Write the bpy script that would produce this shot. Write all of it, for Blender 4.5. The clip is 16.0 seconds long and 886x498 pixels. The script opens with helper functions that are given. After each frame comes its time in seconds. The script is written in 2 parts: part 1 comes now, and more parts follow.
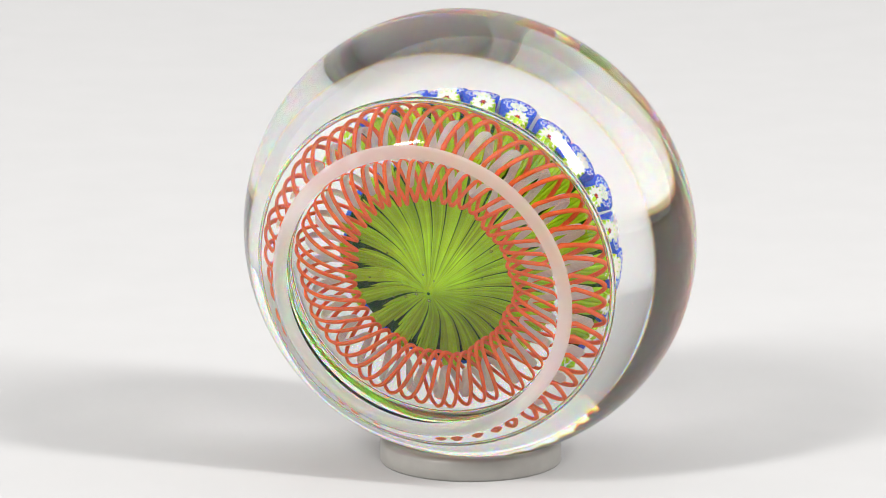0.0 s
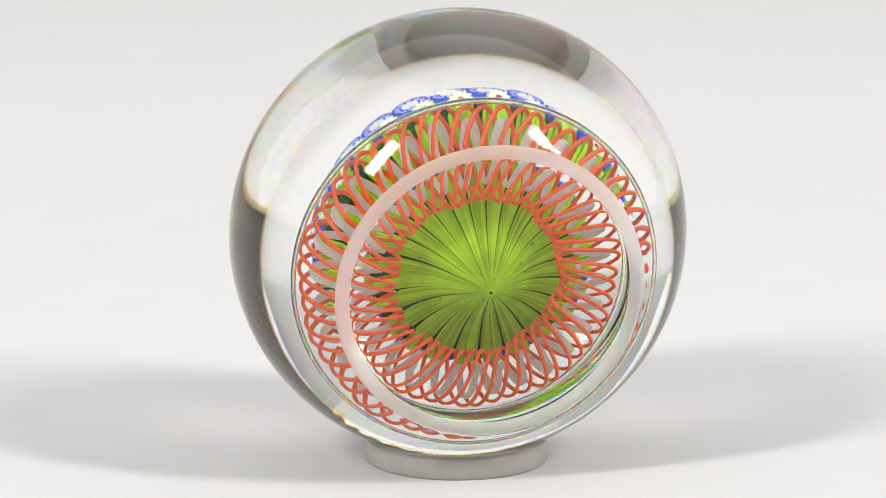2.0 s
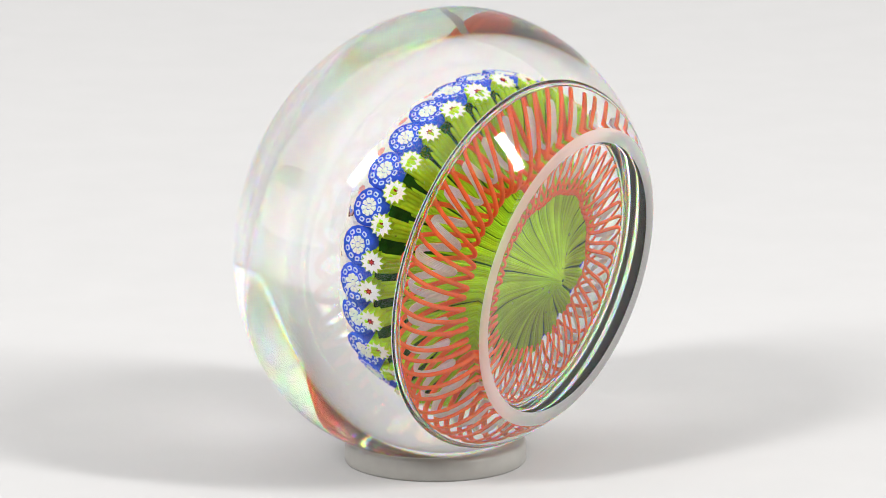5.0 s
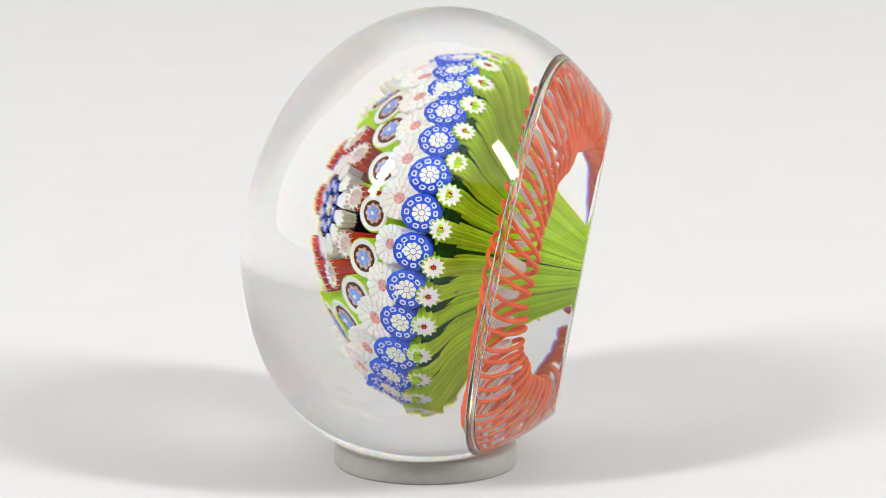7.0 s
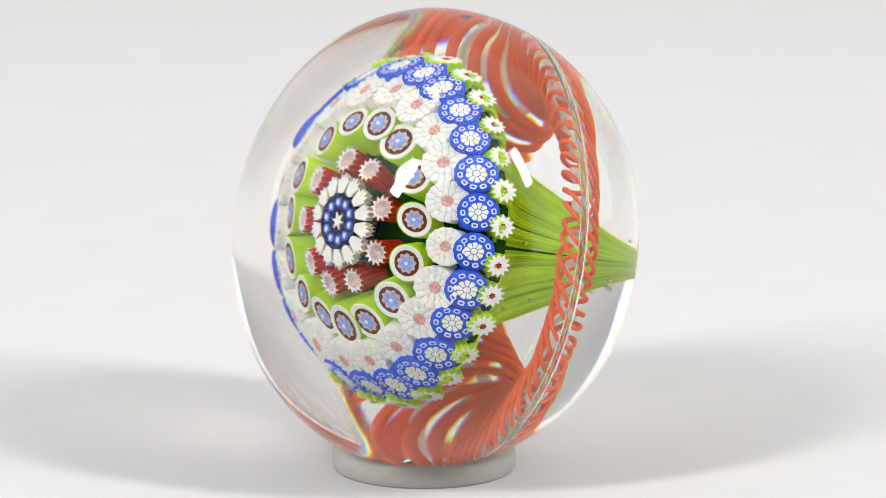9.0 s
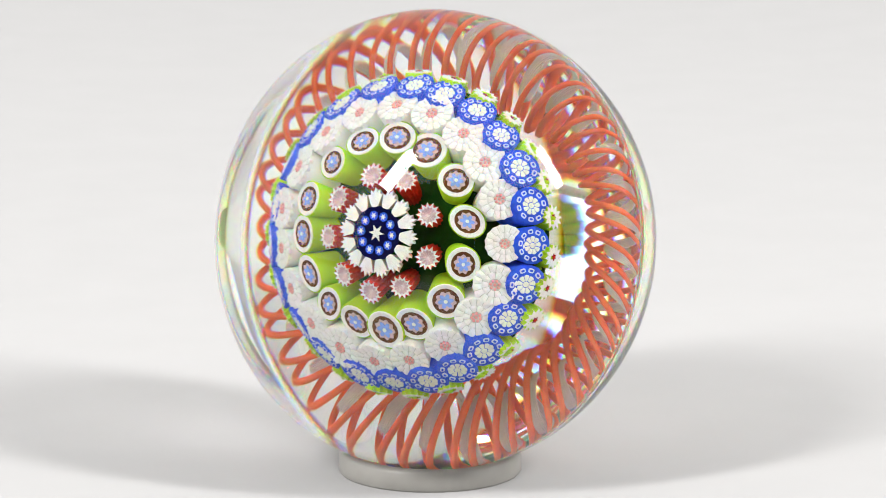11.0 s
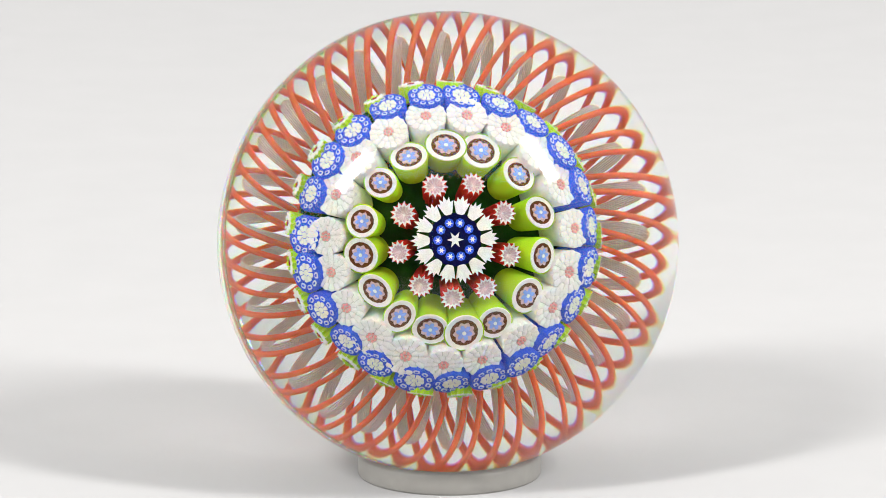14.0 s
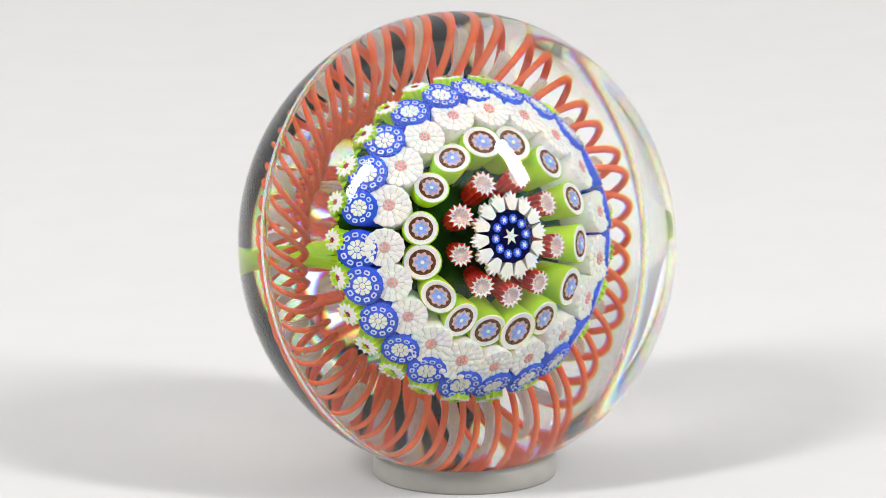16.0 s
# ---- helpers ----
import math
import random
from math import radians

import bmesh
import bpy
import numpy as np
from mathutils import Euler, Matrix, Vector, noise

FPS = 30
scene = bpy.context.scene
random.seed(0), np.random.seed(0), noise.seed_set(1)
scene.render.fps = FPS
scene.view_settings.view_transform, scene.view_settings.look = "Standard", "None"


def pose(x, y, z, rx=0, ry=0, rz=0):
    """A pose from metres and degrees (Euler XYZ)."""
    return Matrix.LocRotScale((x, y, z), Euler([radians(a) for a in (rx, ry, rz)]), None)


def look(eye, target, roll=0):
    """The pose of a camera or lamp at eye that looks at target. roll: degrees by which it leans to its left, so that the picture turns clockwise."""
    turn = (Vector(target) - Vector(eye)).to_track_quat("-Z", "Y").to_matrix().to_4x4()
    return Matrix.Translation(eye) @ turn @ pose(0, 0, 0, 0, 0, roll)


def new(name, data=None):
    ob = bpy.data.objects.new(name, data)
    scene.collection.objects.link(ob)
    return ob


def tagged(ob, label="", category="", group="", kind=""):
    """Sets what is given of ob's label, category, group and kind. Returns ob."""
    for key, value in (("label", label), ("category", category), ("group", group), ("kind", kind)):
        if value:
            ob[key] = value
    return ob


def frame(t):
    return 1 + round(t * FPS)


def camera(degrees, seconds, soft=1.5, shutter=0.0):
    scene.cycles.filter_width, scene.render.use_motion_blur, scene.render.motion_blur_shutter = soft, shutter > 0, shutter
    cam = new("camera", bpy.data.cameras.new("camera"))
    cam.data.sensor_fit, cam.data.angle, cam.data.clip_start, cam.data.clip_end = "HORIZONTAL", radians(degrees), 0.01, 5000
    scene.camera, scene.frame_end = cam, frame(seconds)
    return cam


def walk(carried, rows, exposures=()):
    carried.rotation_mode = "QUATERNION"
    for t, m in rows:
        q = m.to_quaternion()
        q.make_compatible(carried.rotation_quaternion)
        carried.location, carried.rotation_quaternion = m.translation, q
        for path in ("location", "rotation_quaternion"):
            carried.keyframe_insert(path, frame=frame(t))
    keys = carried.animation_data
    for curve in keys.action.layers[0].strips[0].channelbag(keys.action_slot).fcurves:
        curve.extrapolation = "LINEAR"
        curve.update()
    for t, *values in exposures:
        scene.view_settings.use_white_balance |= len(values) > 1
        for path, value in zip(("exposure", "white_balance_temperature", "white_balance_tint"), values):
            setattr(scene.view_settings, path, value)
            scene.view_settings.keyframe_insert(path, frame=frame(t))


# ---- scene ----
# One millimetre of the paperweight is 0.001 world metres; the turning axis stands at the world's origin.
TILT, TURN, FACE = 12.0, 15.0, 1.456      # degrees of lean, degrees a second, second at which the foot faces the camera
ELEV, DIST, FOV = 12.5, 1.00, 8.966
MM = 0.001


def camera_pose():
    aim = Vector((-0.0018, 0.0, 0.0395))
    e = radians(ELEV)
    return look(aim + DIST * Vector((0, -math.cos(e), math.sin(e))), aim)


cam = camera(FOV, 16.0, soft=0.7)
walk(cam, [(0.0, camera_pose()), (16.0, camera_pose())])

# ---- light ----
world = bpy.data.worlds.new("studio")
world.use_nodes = True
scene.world = world
world.node_tree.nodes["Background"].inputs["Color"].default_value = (1.0, 0.985, 0.965, 1)
world.node_tree.nodes["Background"].inputs["Strength"].default_value = 1.25


def softbox(name, azimuth, elevation, distance, width, height, watts, roll):
    lamp = bpy.data.lights.new(name, "AREA")
    lamp.shape, lamp.size, lamp.size_y, lamp.energy = "RECTANGLE", width, height, watts
    lamp.color = (1.0, 0.98, 0.95)
    ob = new(name, lamp)
    a, e = radians(azimuth), radians(elevation)
    mid = Vector((0, 0, 0.042))
    eye = mid + distance * Vector((math.sin(a) * math.cos(e), -math.cos(a) * math.cos(e), math.sin(e)))
    ob.matrix_world = look(eye, mid, roll)
    return ob


softbox("softbox_lamp", -44, 38, 2.0, 0.20, 0.64, 29.0, -20)
softbox("softbox_lamp", 58.5, 39, 2.0, 0.20, 0.66, 29.0, 5)


# ---- materials ----
def material(name, color, rough=0.6, spec=0.0, vary=0.12, scale=400.0, bump=0.0, metal=0.0, random_tint=0.0, stretch=(1, 1, 1), glow_through=0.0):
    m = bpy.data.materials.new(name)
    m.use_nodes = True
    n, l = m.node_tree.nodes, m.node_tree.links
    b = n["Principled BSDF"]
    b.inputs["Roughness"].default_value = rough
    b.inputs["Specular IOR Level"].default_value = spec
    b.inputs["Metallic"].default_value = metal
    tex, grid = n.new("ShaderNodeTexNoise"), n.new("ShaderNodeTexCoord")
    mp = n.new("ShaderNodeMapping")
    mp.inputs["Scale"].default_value = stretch
    l.new(grid.outputs["Object"], mp.inputs["Vector"])
    l.new(mp.outputs["Vector"], tex.inputs["Vector"])
    tex.inputs["Scale"].default_value, tex.inputs["Detail"].default_value = scale, 4.0
    hsv = n.new("ShaderNodeHueSaturation")
    hsv.inputs["Color"].default_value = (*color, 1)
    ramp = n.new("ShaderNodeMapRange")
    ramp.inputs["From Min"].default_value, ramp.inputs["From Max"].default_value = 0.3, 0.7
    ramp.inputs["To Min"].default_value, ramp.inputs["To Max"].default_value = 1 - vary, 1 + vary
    l.new(tex.outputs["Fac"], ramp.inputs["Value"])
    last = ramp.outputs["Result"]
    if random_tint:
        info, add = n.new("ShaderNodeObjectInfo"), n.new("ShaderNodeMath")
        sp = n.new("ShaderNodeMapRange")
        sp.inputs["To Min"].default_value, sp.inputs["To Max"].default_value = 1 - random_tint, 1 + random_tint
        l.new(info.outputs["Random"], sp.inputs["Value"])
        add.operation = "MULTIPLY"
        l.new(last, add.inputs[0])
        l.new(sp.outputs["Result"], add.inputs[1])
        last = add.outputs["Value"]
    l.new(last, hsv.inputs["Value"])
    l.new(hsv.outputs["Color"], b.inputs["Base Color"])
    if glow_through:                            # thin glass lets light through
        thin, mix = n.new("ShaderNodeBsdfTranslucent"), n.new("ShaderNodeMixShader")
        l.new(hsv.outputs["Color"], thin.inputs["Color"])
        mix.inputs["Fac"].default_value = glow_through
        l.new(b.outputs["BSDF"], mix.inputs[1])
        l.new(thin.outputs["BSDF"], mix.inputs[2])
        l.new(mix.outputs["Shader"], n["Material Output"].inputs["Surface"])
    if bump:
        bp = n.new("ShaderNodeBump")
        bp.inputs["Strength"].default_value, bp.inputs["Distance"].default_value = bump, 0.0002
        l.new(tex.outputs["Fac"], bp.inputs["Height"])
        l.new(bp.outputs["Normal"], b.inputs["Normal"])
    return m


def glass(name, spread=0.007, ior=1.518):
    """Clear lead glass that bends five bands of colour a little differently; the bands sum to white."""
    m = bpy.data.materials.new(name)
    m.use_nodes = True
    n, l = m.node_tree.nodes, m.node_tree.links
    n.remove(n["Principled BSDF"])
    bands = [((0.46, 0.04, 0.02), -1.0), ((0.33, 0.25, 0.02), -0.5), ((0.10, 0.43, 0.08), 0.0), ((0.02, 0.23, 0.30), 0.6), ((0.09, 0.05, 0.58), 1.4)]
    last = None
    for color, shift in bands:
        g = n.new("ShaderNodeBsdfGlass")
        g.inputs["Color"].default_value, g.inputs["Roughness"].default_value = (*color, 1), 0.0
        g.inputs["IOR"].default_value = ior + spread * shift
        if last is None:
            last = g.outputs[0]
        else:
            add = n.new("ShaderNodeAddShader")
            l.new(last, add.inputs[0])
            l.new(g.outputs[0], add.inputs[1])
            last = add.outputs[0]
    l.new(last, n["Material Output"].inputs["Surface"])
    return m


def frosted(name):
    m = bpy.data.materials.new(name)
    m.use_nodes = True
    n, l = m.node_tree.nodes, m.node_tree.links
    b = n["Principled BSDF"]
    b.inputs["Base Color"].default_value = (0.95, 0.93, 0.92, 1)
    b.inputs["IOR"].default_value = 1.51
    b.inputs["Transmission Weight"].default_value = 0.74
    tex, ramp = n.new("ShaderNodeTexNoise"), n.new("ShaderNodeMapRange")
    tex.inputs["Scale"].default_value, tex.inputs["Detail"].default_value = 120, 2
    ramp.inputs["To Min"].default_value, ramp.inputs["To Max"].default_value = 0.32, 0.5
    l.new(tex.outputs["Fac"], ramp.inputs["Value"])
    l.new(ramp.outputs["Result"], b.inputs["Roughness"])
    return m


PAPER = material("white sweep paper", (0.445, 0.446, 0.452), rough=0.55, spec=0.25, vary=0.012, scale=60, bump=0.02)
CLEAR = glass("clear lead glass")
GROUND = frosted("ground glass")
RUBBER = material("clouded acrylic", (0.34, 0.33, 0.31), rough=0.35, spec=0.4, vary=0.05, scale=300)
WHITE = material("white cane glass", (0.84, 0.84, 0.81), vary=0.06, scale=900)
CREAM = material("cream cane glass", (0.80, 0.84, 0.74), vary=0.08, scale=900)
PINK = material("pink cane glass", (0.85, 0.42, 0.40), vary=0.15, scale=1200)
MAUVE = material("mauve cane glass", (0.62, 0.46, 0.47), vary=0.18, scale=1500)
RED = material("red cane glass", (0.62, 0.045, 0.03), vary=0.25, scale=900)
DARKRED = material("dark red cane glass", (0.24, 0.01, 0.012), vary=0.2, scale=900)
GREEN = material("green cane glass", (0.41, 0.67, 0.025), vary=0.10, scale=300, random_tint=0.22)
GAP_SHADE = material("dark green gap shade", (0.015, 0.06, 0.008), vary=0.3, scale=500)
STEM_SHADE = material("dark green stem shade", (0.03, 0.11, 0.008), vary=0.3, scale=500)
BROWN = material("brown cane glass", (0.13, 0.055, 0.025), vary=0.35, scale=1500)
SKYWHITE = material("blue white cane glass", (0.62, 0.70, 0.86), vary=0.12, scale=900)
SKY = material("pale blue cane glass", (0.25, 0.38, 0.80), vary=0.15, scale=1500)
BLUE = material("blue cane glass", (0.045, 0.12, 0.74), vary=0.2, scale=900)
NAVY = material("navy cane glass", (0.006, 0.007, 0.05), vary=0.2, scale=900)
CORAL = material("coral thread glass", (1.0, 0.22, 0.075), vary=0.08, scale=500, glow_through=0.3)
STONE = material("grey green cane glass", (0.60, 0.62, 0.57), vary=0.15, scale=900)
GAUZE = material("white gauze thread glass", (0.96, 0.94, 0.91), vary=0.04, scale=900, glow_through=0.5)


# ---- mesh tools ----
def mesh_of(name, verts, faces, mat, smooth=True):
    me = bpy.data.meshes.new(name)
    me.from_pydata([tuple(v) for v in verts], [], faces)
    me.materials.append(mat)
    if smooth:
        me.polygons.foreach_set("use_smooth", [True] * len(me.polygons))
    me.update()
    return me


def piece(name, me, parent, m=None, label=""):
    ob = new(name, me)
    ob.parent = parent
    if m is not None:
        ob.matrix_local = m
    if label:
        tagged(ob, label)
    return ob


def lathe(profile, seg=96, closed=False):
    """Turns (z, r) pairs, in millimetres, about the z axis; r = 0 at an end makes a pole."""
    verts, faces, rings = [], [], []
    for z, r in profile:
        if r < 1e-6:
            rings.append([len(verts)])
            verts.append((0, 0, z * MM))
        else:
            rings.append(list(range(len(verts), len(verts) + seg)))
            for k in range(seg):
                a = 2 * math.pi * k / seg
                verts.append((r * MM * math.cos(a), r * MM * math.sin(a), z * MM))
    pairs = list(zip(rings, rings[1:]))
    if closed:
        pairs.append((rings[-1], rings[0]))
    for a, b in pairs:
        for k in range(seg):
            j = (k + 1) % seg
            if len(a) == 1 and len(b) == 1:
                continue
            if len(a) == 1:
                faces.append((a[0], b[j], b[k]))
            elif len(b) == 1:
                faces.append((a[k], a[j], b[0]))
            else:
                faces.append((a[k], a[j], b[j], b[k]))
    return verts, faces


def star_outline(n, outer, inner, per=1, power=1.0):
    """A lobed or pointed outline of n teeth: (x, y) in millimetres."""
    out = []
    steps = 2 * per
    for k in range(n * steps):
        a = 2 * math.pi * k / (n * steps)
        w = abs(1 - 2 * ((k % steps) / steps))
        out.append(((inner + (outer - inner) * w ** power) * math.cos(a), (inner + (outer - inner) * w ** power) * math.sin(a)))
    return out


def prism(outline, z0, z1, shrink=1.0, crown=0.0, mid=(0, 0)):
    """Outline at z1 (top, with a crown point), scaled by shrink at z0; millimetres."""
    n = len(outline)
    verts = [((mid[0] + x) * MM, (mid[1] + y) * MM, z1 * MM) for x, y in outline]
    verts += [((mid[0] + x * shrink) * MM, (mid[1] + y * shrink) * MM, z0 * MM) for x, y in outline]
    verts.append((mid[0] * MM, mid[1] * MM, (z1 + crown) * MM))
    faces = [(k, (k + 1) % n, 2 * n) for k in range(n)]
    faces += [((k + 1) % n, k, k + n, (k + 1) % n + n) for k in range(n)]
    return verts, faces


def sector(r0, r1, mid, width, gap):
    """A wedge-shaped petal between two radii, rounded outside, about the angle mid."""
    h = width / 2
    out = [(r0, -h + gap / r0 / 2), (r1 * 0.93, -h + gap / r1), (r1, -h * 0.5), (r1 * 1.03, 0), (r1, h * 0.5), (r1 * 0.93, h - gap / r1), (r0, h - gap / r0 / 2)]
    return [(r * math.cos(mid + a), r * math.sin(mid + a)) for r, a in out]


def slab(outline, z0, z1, crown):
    """A small prism round its own centre."""
    cx, cy = sum(p[0] for p in outline) / len(outline), sum(p[1] for p in outline) / len(outline)
    return prism([(x - cx, y - cy) for x, y in outline], z0, z1, 1, crown, (cx, cy))


def join(chunks):
    verts, faces = [], []
    for v, f in chunks:
        o = len(verts)
        verts += v
        faces += [tuple(i + o for i in g) for g in f]
    return verts, faces


def disc(n, r, mid=(0, 0), phase=0.0, wob=0.0):
    return [((r * (1 + wob * math.cos(3 * a + mid[0]))) * math.cos(a + phase), r * math.sin(a + phase)) for a in (2 * math.pi * k / n for k in range(n))]


def tube(path, r, seg=6, closed=False):
    """A round thread along a list of points, in millimetres."""
    pts = [Vector(p) for p in path]
    n = len(pts)
    verts, faces = [], []
    side = None
    for k, p in enumerate(pts):
        a, b = pts[(k - 1) % n] if closed or k else pts[0], pts[(k + 1) % n] if closed or k < n - 1 else pts[-1]
        d = (b - a).normalized()
        side = (side - side.dot(d) * d).normalized() if side else d.orthogonal().normalized()
        up = d.cross(side)
        rr = r(k / (n - 1)) if callable(r) else r
        for s in range(seg):
            t = 2 * math.pi * s / seg
            verts.append(tuple((p + rr * (math.cos(t) * side + math.sin(t) * up)) * MM))
    for k in range(n if closed else n - 1):
        o, q = k * seg, ((k + 1) % n) * seg
        for s in range(seg):
            faces.append((o + s, o + (s + 1) % seg, q + (s + 1) % seg, q + s))
    if not closed:
        faces.append(tuple(reversed(range(seg))))
        faces.append(tuple((n - 1) * seg + s for s in range(seg)))
    return verts, faces


# ---- setting ----
def studio_sweep():
    """White paper: a flat table that curves up into the back wall."""
    half, pts = 2.2, [(-0.55, 0.0), (0.9, 0.0)]
    for k in range(1, 17):
        a = math.pi / 2 * k / 16
        pts.append((0.9 + 0.6 * math.sin(a), 0.6 - 0.6 * math.cos(a)))
    pts.append((1.5, 2.2))
    verts = [(x, y, z) for y, z in pts for x in (-half, half)]
    faces = [(2 * k, 2 * k + 1, 2 * k + 3, 2 * k + 2) for k in range(len(pts) - 1)]
    ob = new("backdrop", mesh_of("backdrop", verts, faces, PAPER))
    solid = ob.modifiers.new("thickness", "SOLIDIFY")
    solid.thickness, solid.offset = 0.002, -1
    return tagged(ob, "seamless white paper sweep, smooth and evenly lit", "backdrop", kind="structure")


studio_sweep()


def studio_shell():
    """Dark room behind the camera: dark curtains and a brown floor under the paper."""
    cloth = material("dark olive curtain cloth", (0.06, 0.055, 0.042), rough=0.9, spec=0.1, vary=0.2, scale=30)
    for side in (-1, 1):
        verts, n = [], 110
        for k in range(n + 1):
            x = side * (0.004 + 2.4 * k / n)
            y = -1.8 + 0.05 * math.sin(k * 0.9) + 0.02 * math.sin(k * 2.3)
            verts += [(x, y, -0.003), (x, y, 1.5)]
        faces = [(2 * k, 2 * k + 2, 2 * k + 3, 2 * k + 1) for k in range(n)]
        ob = new("curtain", mesh_of("curtain", verts, faces, cloth))
        tagged(ob, "dark olive studio curtain hanging in folds behind the camera", "curtain", kind="structure")
    floor = material("brown studio floor", (0.19, 0.165, 0.105), rough=0.7, spec=0.2, vary=0.45, scale=5)
    ob = new("floor", mesh_of("floor", [(-4, -4, -0.003), (4, -4, -0.003), (4, 4, -0.003), (-4, 4, -0.003)], [(0, 1, 2, 3)], floor))
    tagged(ob, "worn brown wooden studio floor", "floor", kind="structure")


studio_shell()

# ---- the paperweight ----
A_RAD, DOME, LOW = 40.80, 32.70, 37.60          # equator radius, height of the dome, half height of the lower part
FOOT_U, FOOT_X, FOOT_Y = -28.19, -0.0295, 0.0305      # the ground foot: depth on the axis, slopes along x and y


def oriented(verts, faces, outward=True):
    """Turns all faces of a closed mesh outward, or inward for a hollow in the glass."""
    vol = 0.0
    for f in faces:
        a = Vector(verts[f[0]])
        for i in range(1, len(f) - 1):
            vol += a.dot(Vector(verts[f[i]]).cross(Vector(verts[f[i + 1]])))
    if (vol > 0) != outward:
        faces = [tuple(reversed(f)) for f in faces]
    return verts, faces


def build_glass(parent):
    seg, rings = 192, None
    verts, faces, ground = [(0, 0, DOME * MM)], [], set()
    columns = []
    for k in range(seg):
        a = 2 * math.pi * k / seg
        slope = FOOT_X * math.cos(a) + FOOT_Y * math.sin(a)
        r = 27.0
        for _ in range(12):
            r = A_RAD * math.sqrt(1 - ((FOOT_U + slope * r) / LOW) ** 2)
        p = [(DOME * math.sin(math.pi / 2 * (1 - i / 60)), A_RAD * math.cos(math.pi / 2 * (1 - i / 60))) for i in range(1, 61)]
        end = math.acos((r + 0.3) / A_RAD)
        p += [(-LOW * math.sin(end * i / 40), A_RAD * math.cos(end * i / 40)) for i in range(1, 41)]
        rim = len(p)
        for lift, rr in ((0.1, r - 0.05), (0.0, r - 0.35), (0.0, r - 2.0), (0.1, r - 2.25), (0.28, r - 2.9), (0.4, 18.0), (0.5, 9.0)):
            p.append((FOOT_U + slope * rr + lift, rr))
        columns.append(len(verts))
        verts += [(rr * MM * math.cos(a), rr * MM * math.sin(a), z * MM) for z, rr in p]
        rings = len(p)
    last = len(verts)
    verts.append((0, 0, (FOOT_U + 0.5) * MM))
    for k in range(seg):
        c, d = columns[k], columns[(k + 1) % seg]
        faces.append((0, c, d))
        for i in range(rings - 1):
            if rim <= i + 1 <= rim + 3 and i >= rim - 1:
                ground.add(len(faces))
            faces.append((c + i, c + i + 1, d + i + 1, d + i))
        faces.append((c + rings - 1, last, d + rings - 1))
    verts, faces = oriented(verts, faces)
    lean = pose(-0.12 * MM, -0.16 * MM, 0.32 * MM, -0.2, 1.37, 0)      # the dome stands a little askew on what it holds
    verts = [tuple(lean @ Vector(v)) for v in verts]
    me = mesh_of("glass_body", verts, faces, CLEAR)
    me.materials.append(GROUND)
    for i in ground:
        me.polygons[i].material_index = 1
    return piece("glass_body", me, parent, None, "clear solid glass dome with ground foot rim")


def build_air_band(parent):
    """The hollow silvery ring round the torsade."""
    sec = [(0.8 * math.sin(2 * math.pi * k / 12), 27.7 + 0.42 * math.cos(2 * math.pi * k / 12)) for k in range(12)]
    verts, faces = oriented(*lathe([(-11.7 + z, r) for z, r in sec], 160, True), outward=False)
    verts = [(x, y, z - 0.055 * x) for x, y, z in verts]
    piece("air_band", mesh_of("air_band", verts, faces, CLEAR), parent, None, "thin silvery ring of trapped air")


SHIFT = pose(-0.00113, 0.0005, 0, 0.9, 1.5, 0)      # the mushroom sits a little off the axis


def cap_frame(u, r, lean, a):
    """Pose of a cane whose top lies at height u and radius r, leaning outwards, at angle a."""
    out = Vector((math.cos(a), math.sin(a), 0))
    z = (math.cos(radians(lean)) * Vector((0, 0, 1)) + math.sin(radians(lean)) * out).normalized()
    y = Vector((-math.sin(a), math.cos(a), 0))
    x = y.cross(z)
    m = Matrix((x, y, z)).transposed().to_4x4()
    m.translation = (out * r + Vector((0, 0, u))) * MM
    return SHIFT @ m


# rows of canes: height, radius, lean, then the canes' angles in degrees
ROWS = {
    "red": (8.4, 8.5, 26, [26, 69, 108, 152, 191, 232, 267, 302, 343]),
    "green": (6.2, 13.4, 36, [15, 42, 70, 92, 116, 140, 167, 188, 212, 234, 255, 276, 296, 322, 348]),
    "white": (3.8, 17.7, 46, [3, 24, 43, 61, 80, 99, 118, 137, 157, 177, 194, 212, 230, 248, 266, 284, 304, 325, 343]),
    "blue": (0.8, 20.1, 68, [3, 19, 35, 51, 66, 82, 96, 112, 129, 145, 160, 177, 192, 208, 224, 239, 256, 271, 286, 300, 314, 331, 347]),
    "edge": (-2.4, 21.1, 98, [359, 14, 28, 42] + [56 + 14.6 * k for k in range(19)] + [334, 347]),
}


def ring_of(name, build, rng):
    u, r, lean, angles = ROWS[name]
    for a in angles:
        build(cap_frame(u + 0.3 * (rng.random() - 0.5), r + 0.35 * (rng.random() - 0.5), lean + 10 * (rng.random() - 0.5), radians(a)) @ pose(0, 0, 0, 0, 6 * (rng.random() - 0.5), 360 * rng.random()), 1 + 0.14 * (rng.random() - 0.5))


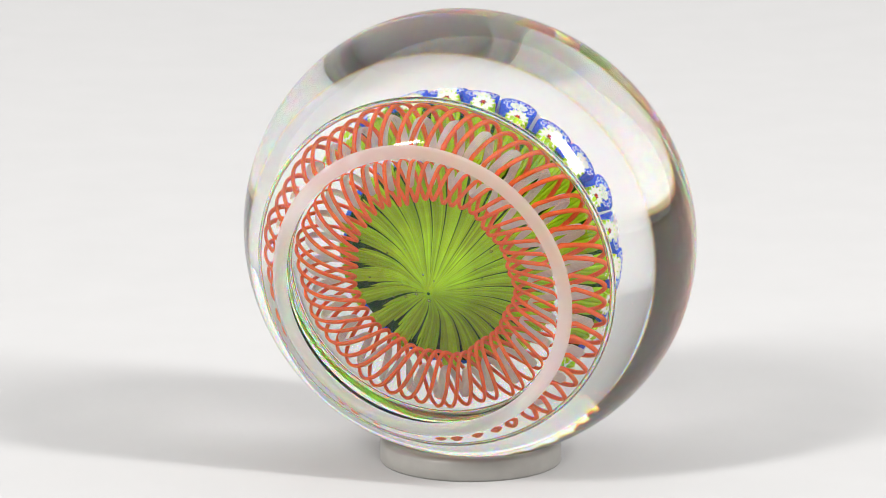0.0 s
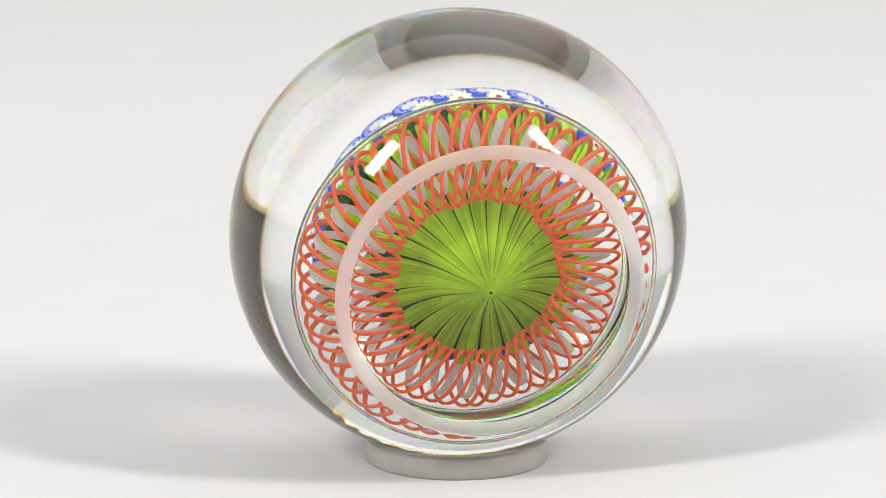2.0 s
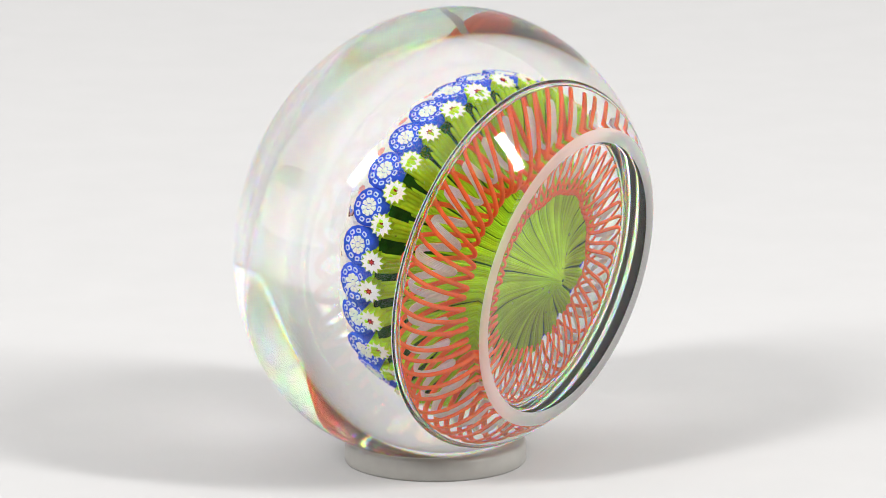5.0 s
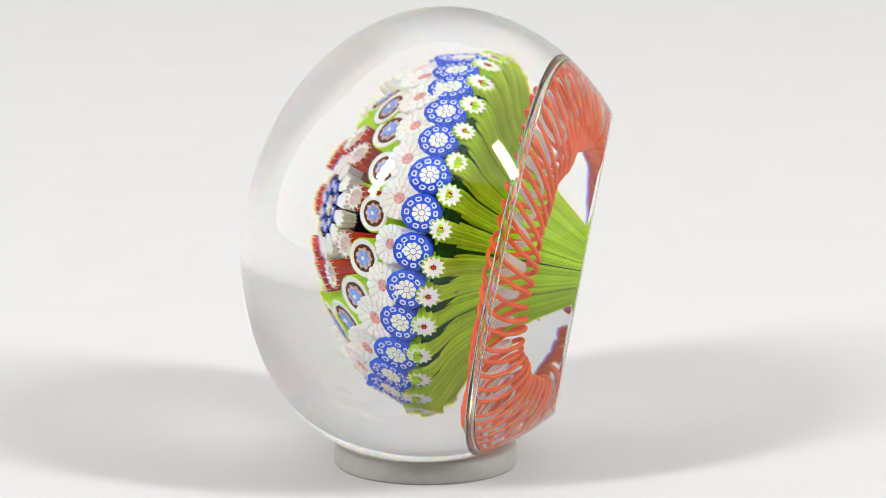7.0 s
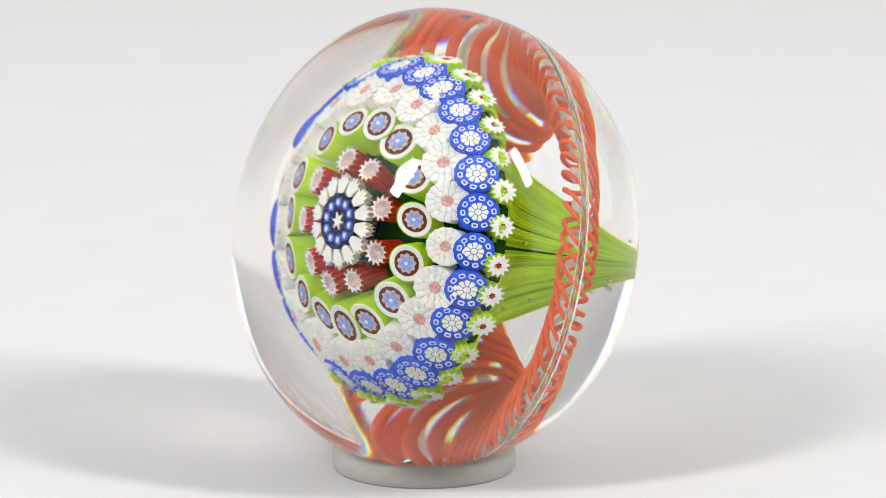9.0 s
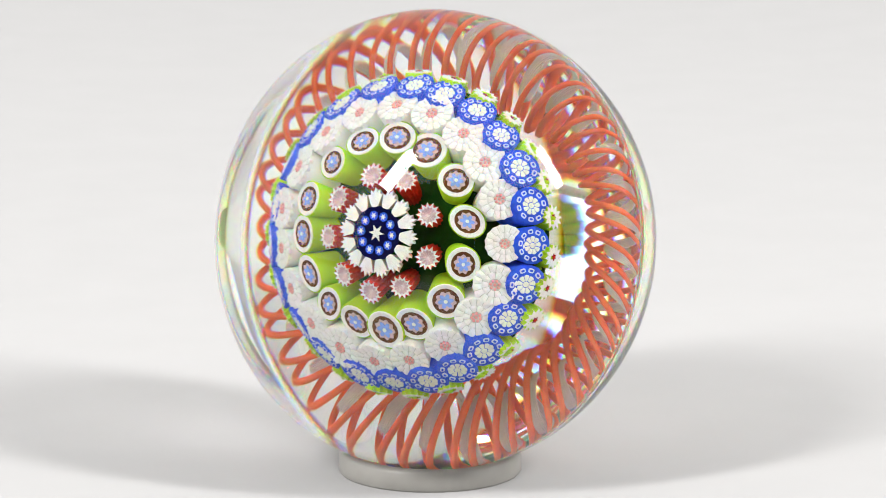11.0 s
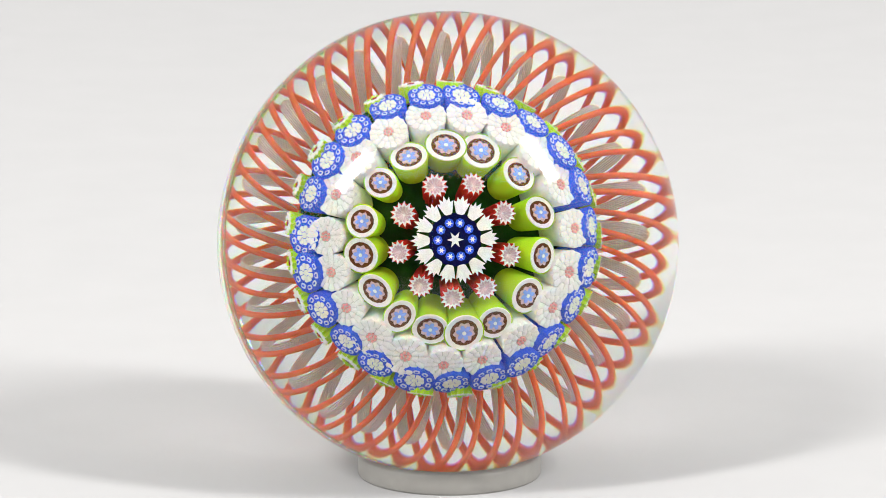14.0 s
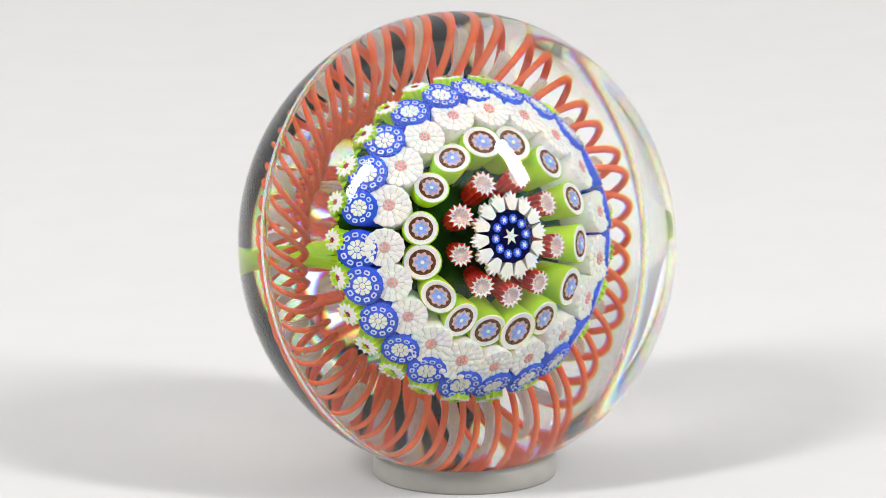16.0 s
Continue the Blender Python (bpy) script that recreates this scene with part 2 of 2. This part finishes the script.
def build_canes(parent):
    rng = random.Random(4)
    made = {}

    def shape(key, geo, mat, smooth=False):
        if key not in made:
            made[key] = mesh_of(key, *geo, mat, smooth)
        return made[key]

    # centre cane
    mid = piece("centre_cane", shape("centre_body", prism(disc(24, 3.9), -6, -0.15, 0.45, 0.05), NAVY), parent, SHIFT @ pose(0, 0, 9.4 * MM), "navy cane with a white six-pointed star")
    piece("star", shape("centre_star", prism(star_outline(6, 1.25, 0.5), -0.3, 0.12, 1, 0.05), WHITE), mid)
    for k in range(10):
        a = 2 * math.pi * k / 10
        s = piece("blue_rod", shape("small_rod", prism(disc(8, 0.7), -2, 0.0, 1, 0.02), BLUE), mid, pose(2.55 * MM * math.cos(a), 2.55 * MM * math.sin(a), 0))
        piece("star", shape("small_star", prism(star_outline(6, 0.5, 0.2), -0.2, 0.09, 1, 0.02), WHITE), s)
    tooth = [(-1.1, -0.3), (-0.9, -0.5), (0.0, -0.8), (0.6, -1.0), (0.5, -0.62), (1.2, -0.62), (0.75, -0.26), (1.5, 0.0), (0.75, 0.26), (1.2, 0.62), (0.5, 0.62), (0.6, 1.0), (0.0, 0.8), (-0.9, 0.5), (-1.1, 0.3)]
    for k in range(14):
        a = 360 * k / 14
        piece("white_petal", shape("petal", prism(tooth, -1.6, 0.0, 0.7, 0.1), WHITE), mid, pose(0, 0, 0, 0, 0, a) @ pose(4.95 * MM, 0, -0.3 * MM, 0, 14, 0) @ Matrix.Diagonal((1.12, 1.22, 1, 1)))

    def red(m, s):
        c = piece("red_cane", shape("red_body", prism(star_outline(13, 1.8, 1.5), -8, 0, 0.62, -1.3), RED), parent, m @ Matrix.Scale(s, 4), "red fluted cane with white star rim")
        piece("star", shape("red_star", prism(star_outline(13, 1.85, 1.2), -0.3, 0.08, 1, -0.9), WHITE), c)
        piece("core", shape("red_core", prism(star_outline(13, 1.15, 1.0), -1.2, -0.08, 1, -0.75), MAUVE), c)

    def green(m, s):
        c = piece("green_cane", shape("green_body", prism(disc(20, 2.75), -11, -0.12, 0.5, 0.0), GREEN, True), parent, m @ Matrix.Diagonal(((0.8 + 0.25 * rng.random()) * s, (0.95 + 0.15 * rng.random()) * s, s, 1)), "lime green cane holding a pale blue flower")
        piece("rim", shape("green_rim", prism(disc(20, 2.5), -0.4, 0.05, 1.08, -0.5), WHITE), c)
        piece("core", shape("green_core", prism(disc(16, 1.88), -0.6, 0.02, 1, -0.25), BROWN), c)
        piece("heart", shape("green_heart", prism(star_outline(9, 1.5, 1.2, 2), -0.5, 0.06, 1, -0.1), MAUVE), c)
        piece("flower", shape("green_flower", prism(star_outline(6, 1.15, 0.62, 2, 0.6), -0.2, 0.16, 1, 0.03), SKY), c)
        piece("eye", shape("green_eye", prism(disc(8, 0.28), -0.1, 0.26, 1, 0.02), CREAM), c)

    def white(m, s):
        c = piece("white_cane", shape("white_body", prism(disc(16, 2.85), -9, -0.12, 0.6, 0.0), WHITE, True), parent, m @ Matrix.Scale(1.04 * s, 4), "white cane with pink centre")
        piece("lines", shape("white_lines", prism(disc(16, 2.62), -0.3, -0.05, 1, 0.0), STONE), c)
        petals = []
        for n, r0, r1, z in ((16, 1.72, 2.8, 0.04), (10, 0.86, 1.68, 0.10)):
            for k in range(n):
                petals.append(slab(sector(r0, r1, 2 * math.pi * k / n, 2 * math.pi / n, 0.07), -0.5, z, 0.12))
        piece("petals", shape("white_petals", join(petals), WHITE), c)
        dots = [prism(disc(6, 0.21), -0.3, 0.16, 1, 0.08, (0.55 * math.cos(a), 0.55 * math.sin(a))) for a in (2 * math.pi * k / 7 for k in range(7))]
        piece("pink_ring", shape("white_pink", join(dots + [prism(disc(7, 0.22), -0.3, 0.14, 1, 0.08)]), PINK), c)

    def blue(m, s):
        c = piece("blue_cane", shape("blue_body", prism(disc(14, 2.9), -7.0, 0.0, 0.62, 0.02), BLUE, True), parent, m @ Matrix.Scale(0.95 * s, 4), "cobalt blue cane with white flower")
        ring = [(2.08 * math.cos(a), 2.08 * math.sin(a), a) for a in (2 * math.pi * k / 10 for k in range(10))]
        box = lambda w, h, a: [(x * math.cos(a) - y * math.sin(a), x * math.sin(a) + y * math.cos(a)) for x, y in ((-w, -h * 0.6), (-w * 0.6, -h), (w * 0.6, -h), (w, -h * 0.6), (w, h * 0.6), (w * 0.6, h), (-w * 0.6, h), (-w, h * 0.6))]
        piece("pale_rods", shape("blue_rods", join([prism(box(0.34, 0.43, a), -0.4, 0.08, 1, 0.02, (x, y)) for x, y, a in ring]), SKYWHITE), c)
        piece("dark_eyes", shape("blue_eyes", join([prism(box(0.15, 0.24, a), -0.3, 0.13, 1, 0.0, (x, y)) for x, y, a in ring]), BLUE), c)
        bits = [slab(sector(0.55, 1.35, 2 * math.pi * k / 9, 2 * math.pi / 9, 0.08), -0.3, 0.12, 0.05) for k in range(9)]
        piece("flower", shape("blue_flower", join(bits + [prism(disc(7, 0.45), -0.3, 0.12, 1, 0.04)]), CREAM), c)

    def edge(m, s):
        c = piece("edge_cane", shape("edge_body", prism(star_outline(12, 1.74, 1.45), -2.2, 0.0, 0.95, 0.0), GREEN), parent, m @ Matrix.Scale(s, 4), "green fluted cane with white star top")
        piece("star", shape("edge_star", prism(star_outline(12, 1.75, 1.15), -0.3, 0.12, 1, 0), WHITE), c)
        piece("ring", shape("edge_ring", prism(star_outline(6, 0.52, 0.3), -0.3, 0.2, 1, 0), DARKRED), c)
        piece("eye", shape("edge_eye", prism(disc(6, 0.2), -0.3, 0.26, 1, 0), RED), c)

    for name, build in (("red", red), ("green", green), ("white", white), ("blue", blue), ("edge", edge)):
        ring_of(name, build, rng)
    # added filling under the canes, its dark colour stands for shade in their gaps
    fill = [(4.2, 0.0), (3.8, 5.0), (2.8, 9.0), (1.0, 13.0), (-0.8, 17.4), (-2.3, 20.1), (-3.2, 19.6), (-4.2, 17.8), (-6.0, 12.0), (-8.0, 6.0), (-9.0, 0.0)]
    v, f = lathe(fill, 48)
    piece("gap_shade_bed", mesh_of("bed", *oriented(v, f), GAP_SHADE), parent, SHIFT, "added dark green bed standing for the shade between the canes")


# stem outline: height and radius
STEM_KEYS = [(-2.2, 21.2), (-3.3, 20.7), (-4.4, 18.7), (-5.4, 15.8), (-6.8, 13.2), (-9.0, 10.3), (-11.8, 7.9), (-14.8, 5.9), (-17.8, 4.0), (-20.2, 2.4), (-22.4, 1.4), (-24.2, 1.0), (-24.6, 0.7), (-24.7, 0.3)]


def smooth_line(keys, steps):
    """A curve through (u, r) keys."""
    out = []
    for i in range(len(keys) - 1):
        p = [Vector(keys[max(min(i + j, len(keys) - 1), 0)]) for j in (-1, 0, 1, 2)]
        for k in range(steps):
            t = k / steps
            out.append(tuple(0.5 * (2 * p[1] + (p[2] - p[0]) * t + (2 * p[0] - 5 * p[1] + 4 * p[2] - p[3]) * t * t + (3 * p[1] - p[0] - 3 * p[2] + p[3]) * t ** 3)))
    return out + [tuple(keys[-1])]


STEM = smooth_line(STEM_KEYS, 3)


def stem_mid(r):
    """The centre of the stem where its radius is r: the canes run straight to the tip."""
    f = 1 - min(r / 20.9, 1.0)
    return -1.2 - 1.0 * f, 0.4 - 0.8 * f


def build_stem(parent):
    bundles = ROWS["edge"][3]
    count = len(bundles)
    # added core behind the rods, coloured dark as the shade in their gaps
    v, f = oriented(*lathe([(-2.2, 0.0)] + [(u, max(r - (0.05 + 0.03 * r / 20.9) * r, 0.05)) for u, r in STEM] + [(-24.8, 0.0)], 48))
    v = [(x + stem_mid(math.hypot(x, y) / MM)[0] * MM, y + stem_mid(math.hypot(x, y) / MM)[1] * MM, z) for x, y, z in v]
    stem = piece("stem", mesh_of("stem_shade_core", v, f, STEM_SHADE), parent, None, "bundle of green striped canes drawn into a stem")
    w = 2 * math.pi / count * 0.074
    radius = [max(r * w, 0.05) for u, r in STEM]
    n = len(STEM) - 1
    gaps = [(bundles[(i + 1) % count] - bundles[i - 1]) % 360 / 2 for i in range(count)]
    for middle, gap in zip(bundles, gaps):
        for j in range(7):
            pts = []
            for u, r in STEM:
                a = radians(middle + gap * (j - 3) * (0.136 - 0.014 * r / 20.9))
                rr = max(r - 0.04 * r * (1.9, 0.75, 0.18, 0, 0.18, 0.75, 1.9)[j] * r / 20.9, 0.15)
                mx, my = stem_mid(r)
                pts.append((mx + rr * math.cos(a), my + rr * math.sin(a), u))
            piece("green_rod", mesh_of("rod", *oriented(*tube(pts, lambda f: radius[min(int(round(f * n)), n)], 6)), GREEN), stem)


TORS_R, TORS_U, TORS_A, TORS_B, TURNS = 20.5, -13.0, 5.9, 2.6, 11


def build_torsade(parent):
    ring = new("torsade")
    ring.parent = parent
    tagged(ring, "coral thread coiled round a white gauze ring")
    def spiral(turns, fa, phase, steps, r, wob=0.0, out=0.0):
        pts = []
        for k in range(steps):
            f = k / steps
            a, b = 2 * math.pi * f, 2 * math.pi * f * turns + phase
            w = 1 + wob * math.sin(5 * a + 1) + wob * math.sin(11 * a)
            rad = TORS_R + out + TORS_A * fa * w * math.cos(b)
            pts.append((rad * math.cos(a) - 0.4, rad * math.sin(a), TORS_U - 0.04 * rad * math.cos(a) + 0.25 * (rad - TORS_R) + TORS_B * fa * w * math.sin(b)))
        return tube(pts, r, 6, True)
    for k in range(5):
        piece("coral_thread", mesh_of("coral_thread", *spiral(TURNS, 1.0, k * 2 * math.pi / 5 + 0.12 * math.sin(9 * k), TURNS * 44, 0.38, 0.05), CORAL), ring, None, "coral red glass thread")
    for j in range(6):                          # a white gauze ribbon twisted inside the coral coils
        piece("gauze_thread", mesh_of("gauze_thread", *spiral(29, 0.62 - 0.02 * abs(j - 2.5), (j - 2.5) * 0.3, 29 * 18, 0.12, 0.08, 0.5), GAUZE), ring, None, "fine white glass thread")


def bubbles(parent):
    rng = random.Random(2)
    v, f = oriented(*lathe([(-1, 0), (-0.7, 0.7), (0, 1), (0.7, 0.7), (1, 0)], 10), outward=False)
    me = mesh_of("bubble", v, f, CLEAR)
    for k in range(26):
        a, f = rng.random() * 2 * math.pi, 0.15 + 0.7 * rng.random()
        i = min(int(f * (len(STEM) - 1)), len(STEM) - 2)
        u, r = STEM[i][0], STEM[i][1] + 0.45 + 0.5 * rng.random()
        piece("bubble", me, parent, pose((r * math.cos(a) - 1.2) * MM, r * math.sin(a) * MM, u * MM) @ Matrix.Scale(0.12 + 0.2 * rng.random() ** 2, 4), "tiny air bubble")


def build_paperweight():
    top = new("paperweight")
    tagged(top, "clear glass paperweight with millefiori mushroom, resting on a clouded ring", "paperweight")
    build_glass(top)
    build_canes(top)
    build_air_band(top)
    build_stem(top)
    build_torsade(top)
    bubbles(top)
    return top


def build_ring():
    prof = [(0.0, 16.0), (0.4, 16.25), (3.4, 16.25), (3.9, 15.8), (3.9, 12.8), (3.4, 12.4), (0.2, 12.4), (0.0, 12.8)]
    v, f = lathe(prof, 96, True)
    ob = new("display_ring", mesh_of("display_ring", v, [tuple(reversed(g)) for g in f], RUBBER))
    return tagged(ob, "low clouded acrylic ring stand on white paper", "display stand")


paperweight = build_paperweight()
stand = build_ring()


def weight_pose(t):
    turn = radians(TURN * (t - FACE))
    phi, tau = math.pi / 2 + turn, radians(TILT)
    z = Vector((math.cos(tau) * math.cos(phi), math.cos(tau) * math.sin(phi), math.sin(tau)))
    y = Vector((-math.sin(tau) * math.cos(phi), -math.sin(tau) * math.sin(phi), math.cos(tau)))
    m = Matrix((y.cross(z), y, z)).transposed().to_4x4()
    m.translation = Matrix.Rotation(turn, 3, "Z") @ Vector((0.00139, 0.00438, 0.0418))
    return m


def stand_pose(t):
    turn = radians(TURN * (t - FACE))
    m = Matrix.Rotation(turn, 4, "Z")
    m.translation = Matrix.Rotation(turn, 3, "Z") @ Vector((0.0014, 0.0050, 0.0))
    return m


def motions():
    times = [0.5 * k for k in range(33)]
    walk(paperweight, [(t, weight_pose(t)) for t in times])
    walk(stand, [(t, stand_pose(t)) for t in times])


motions()
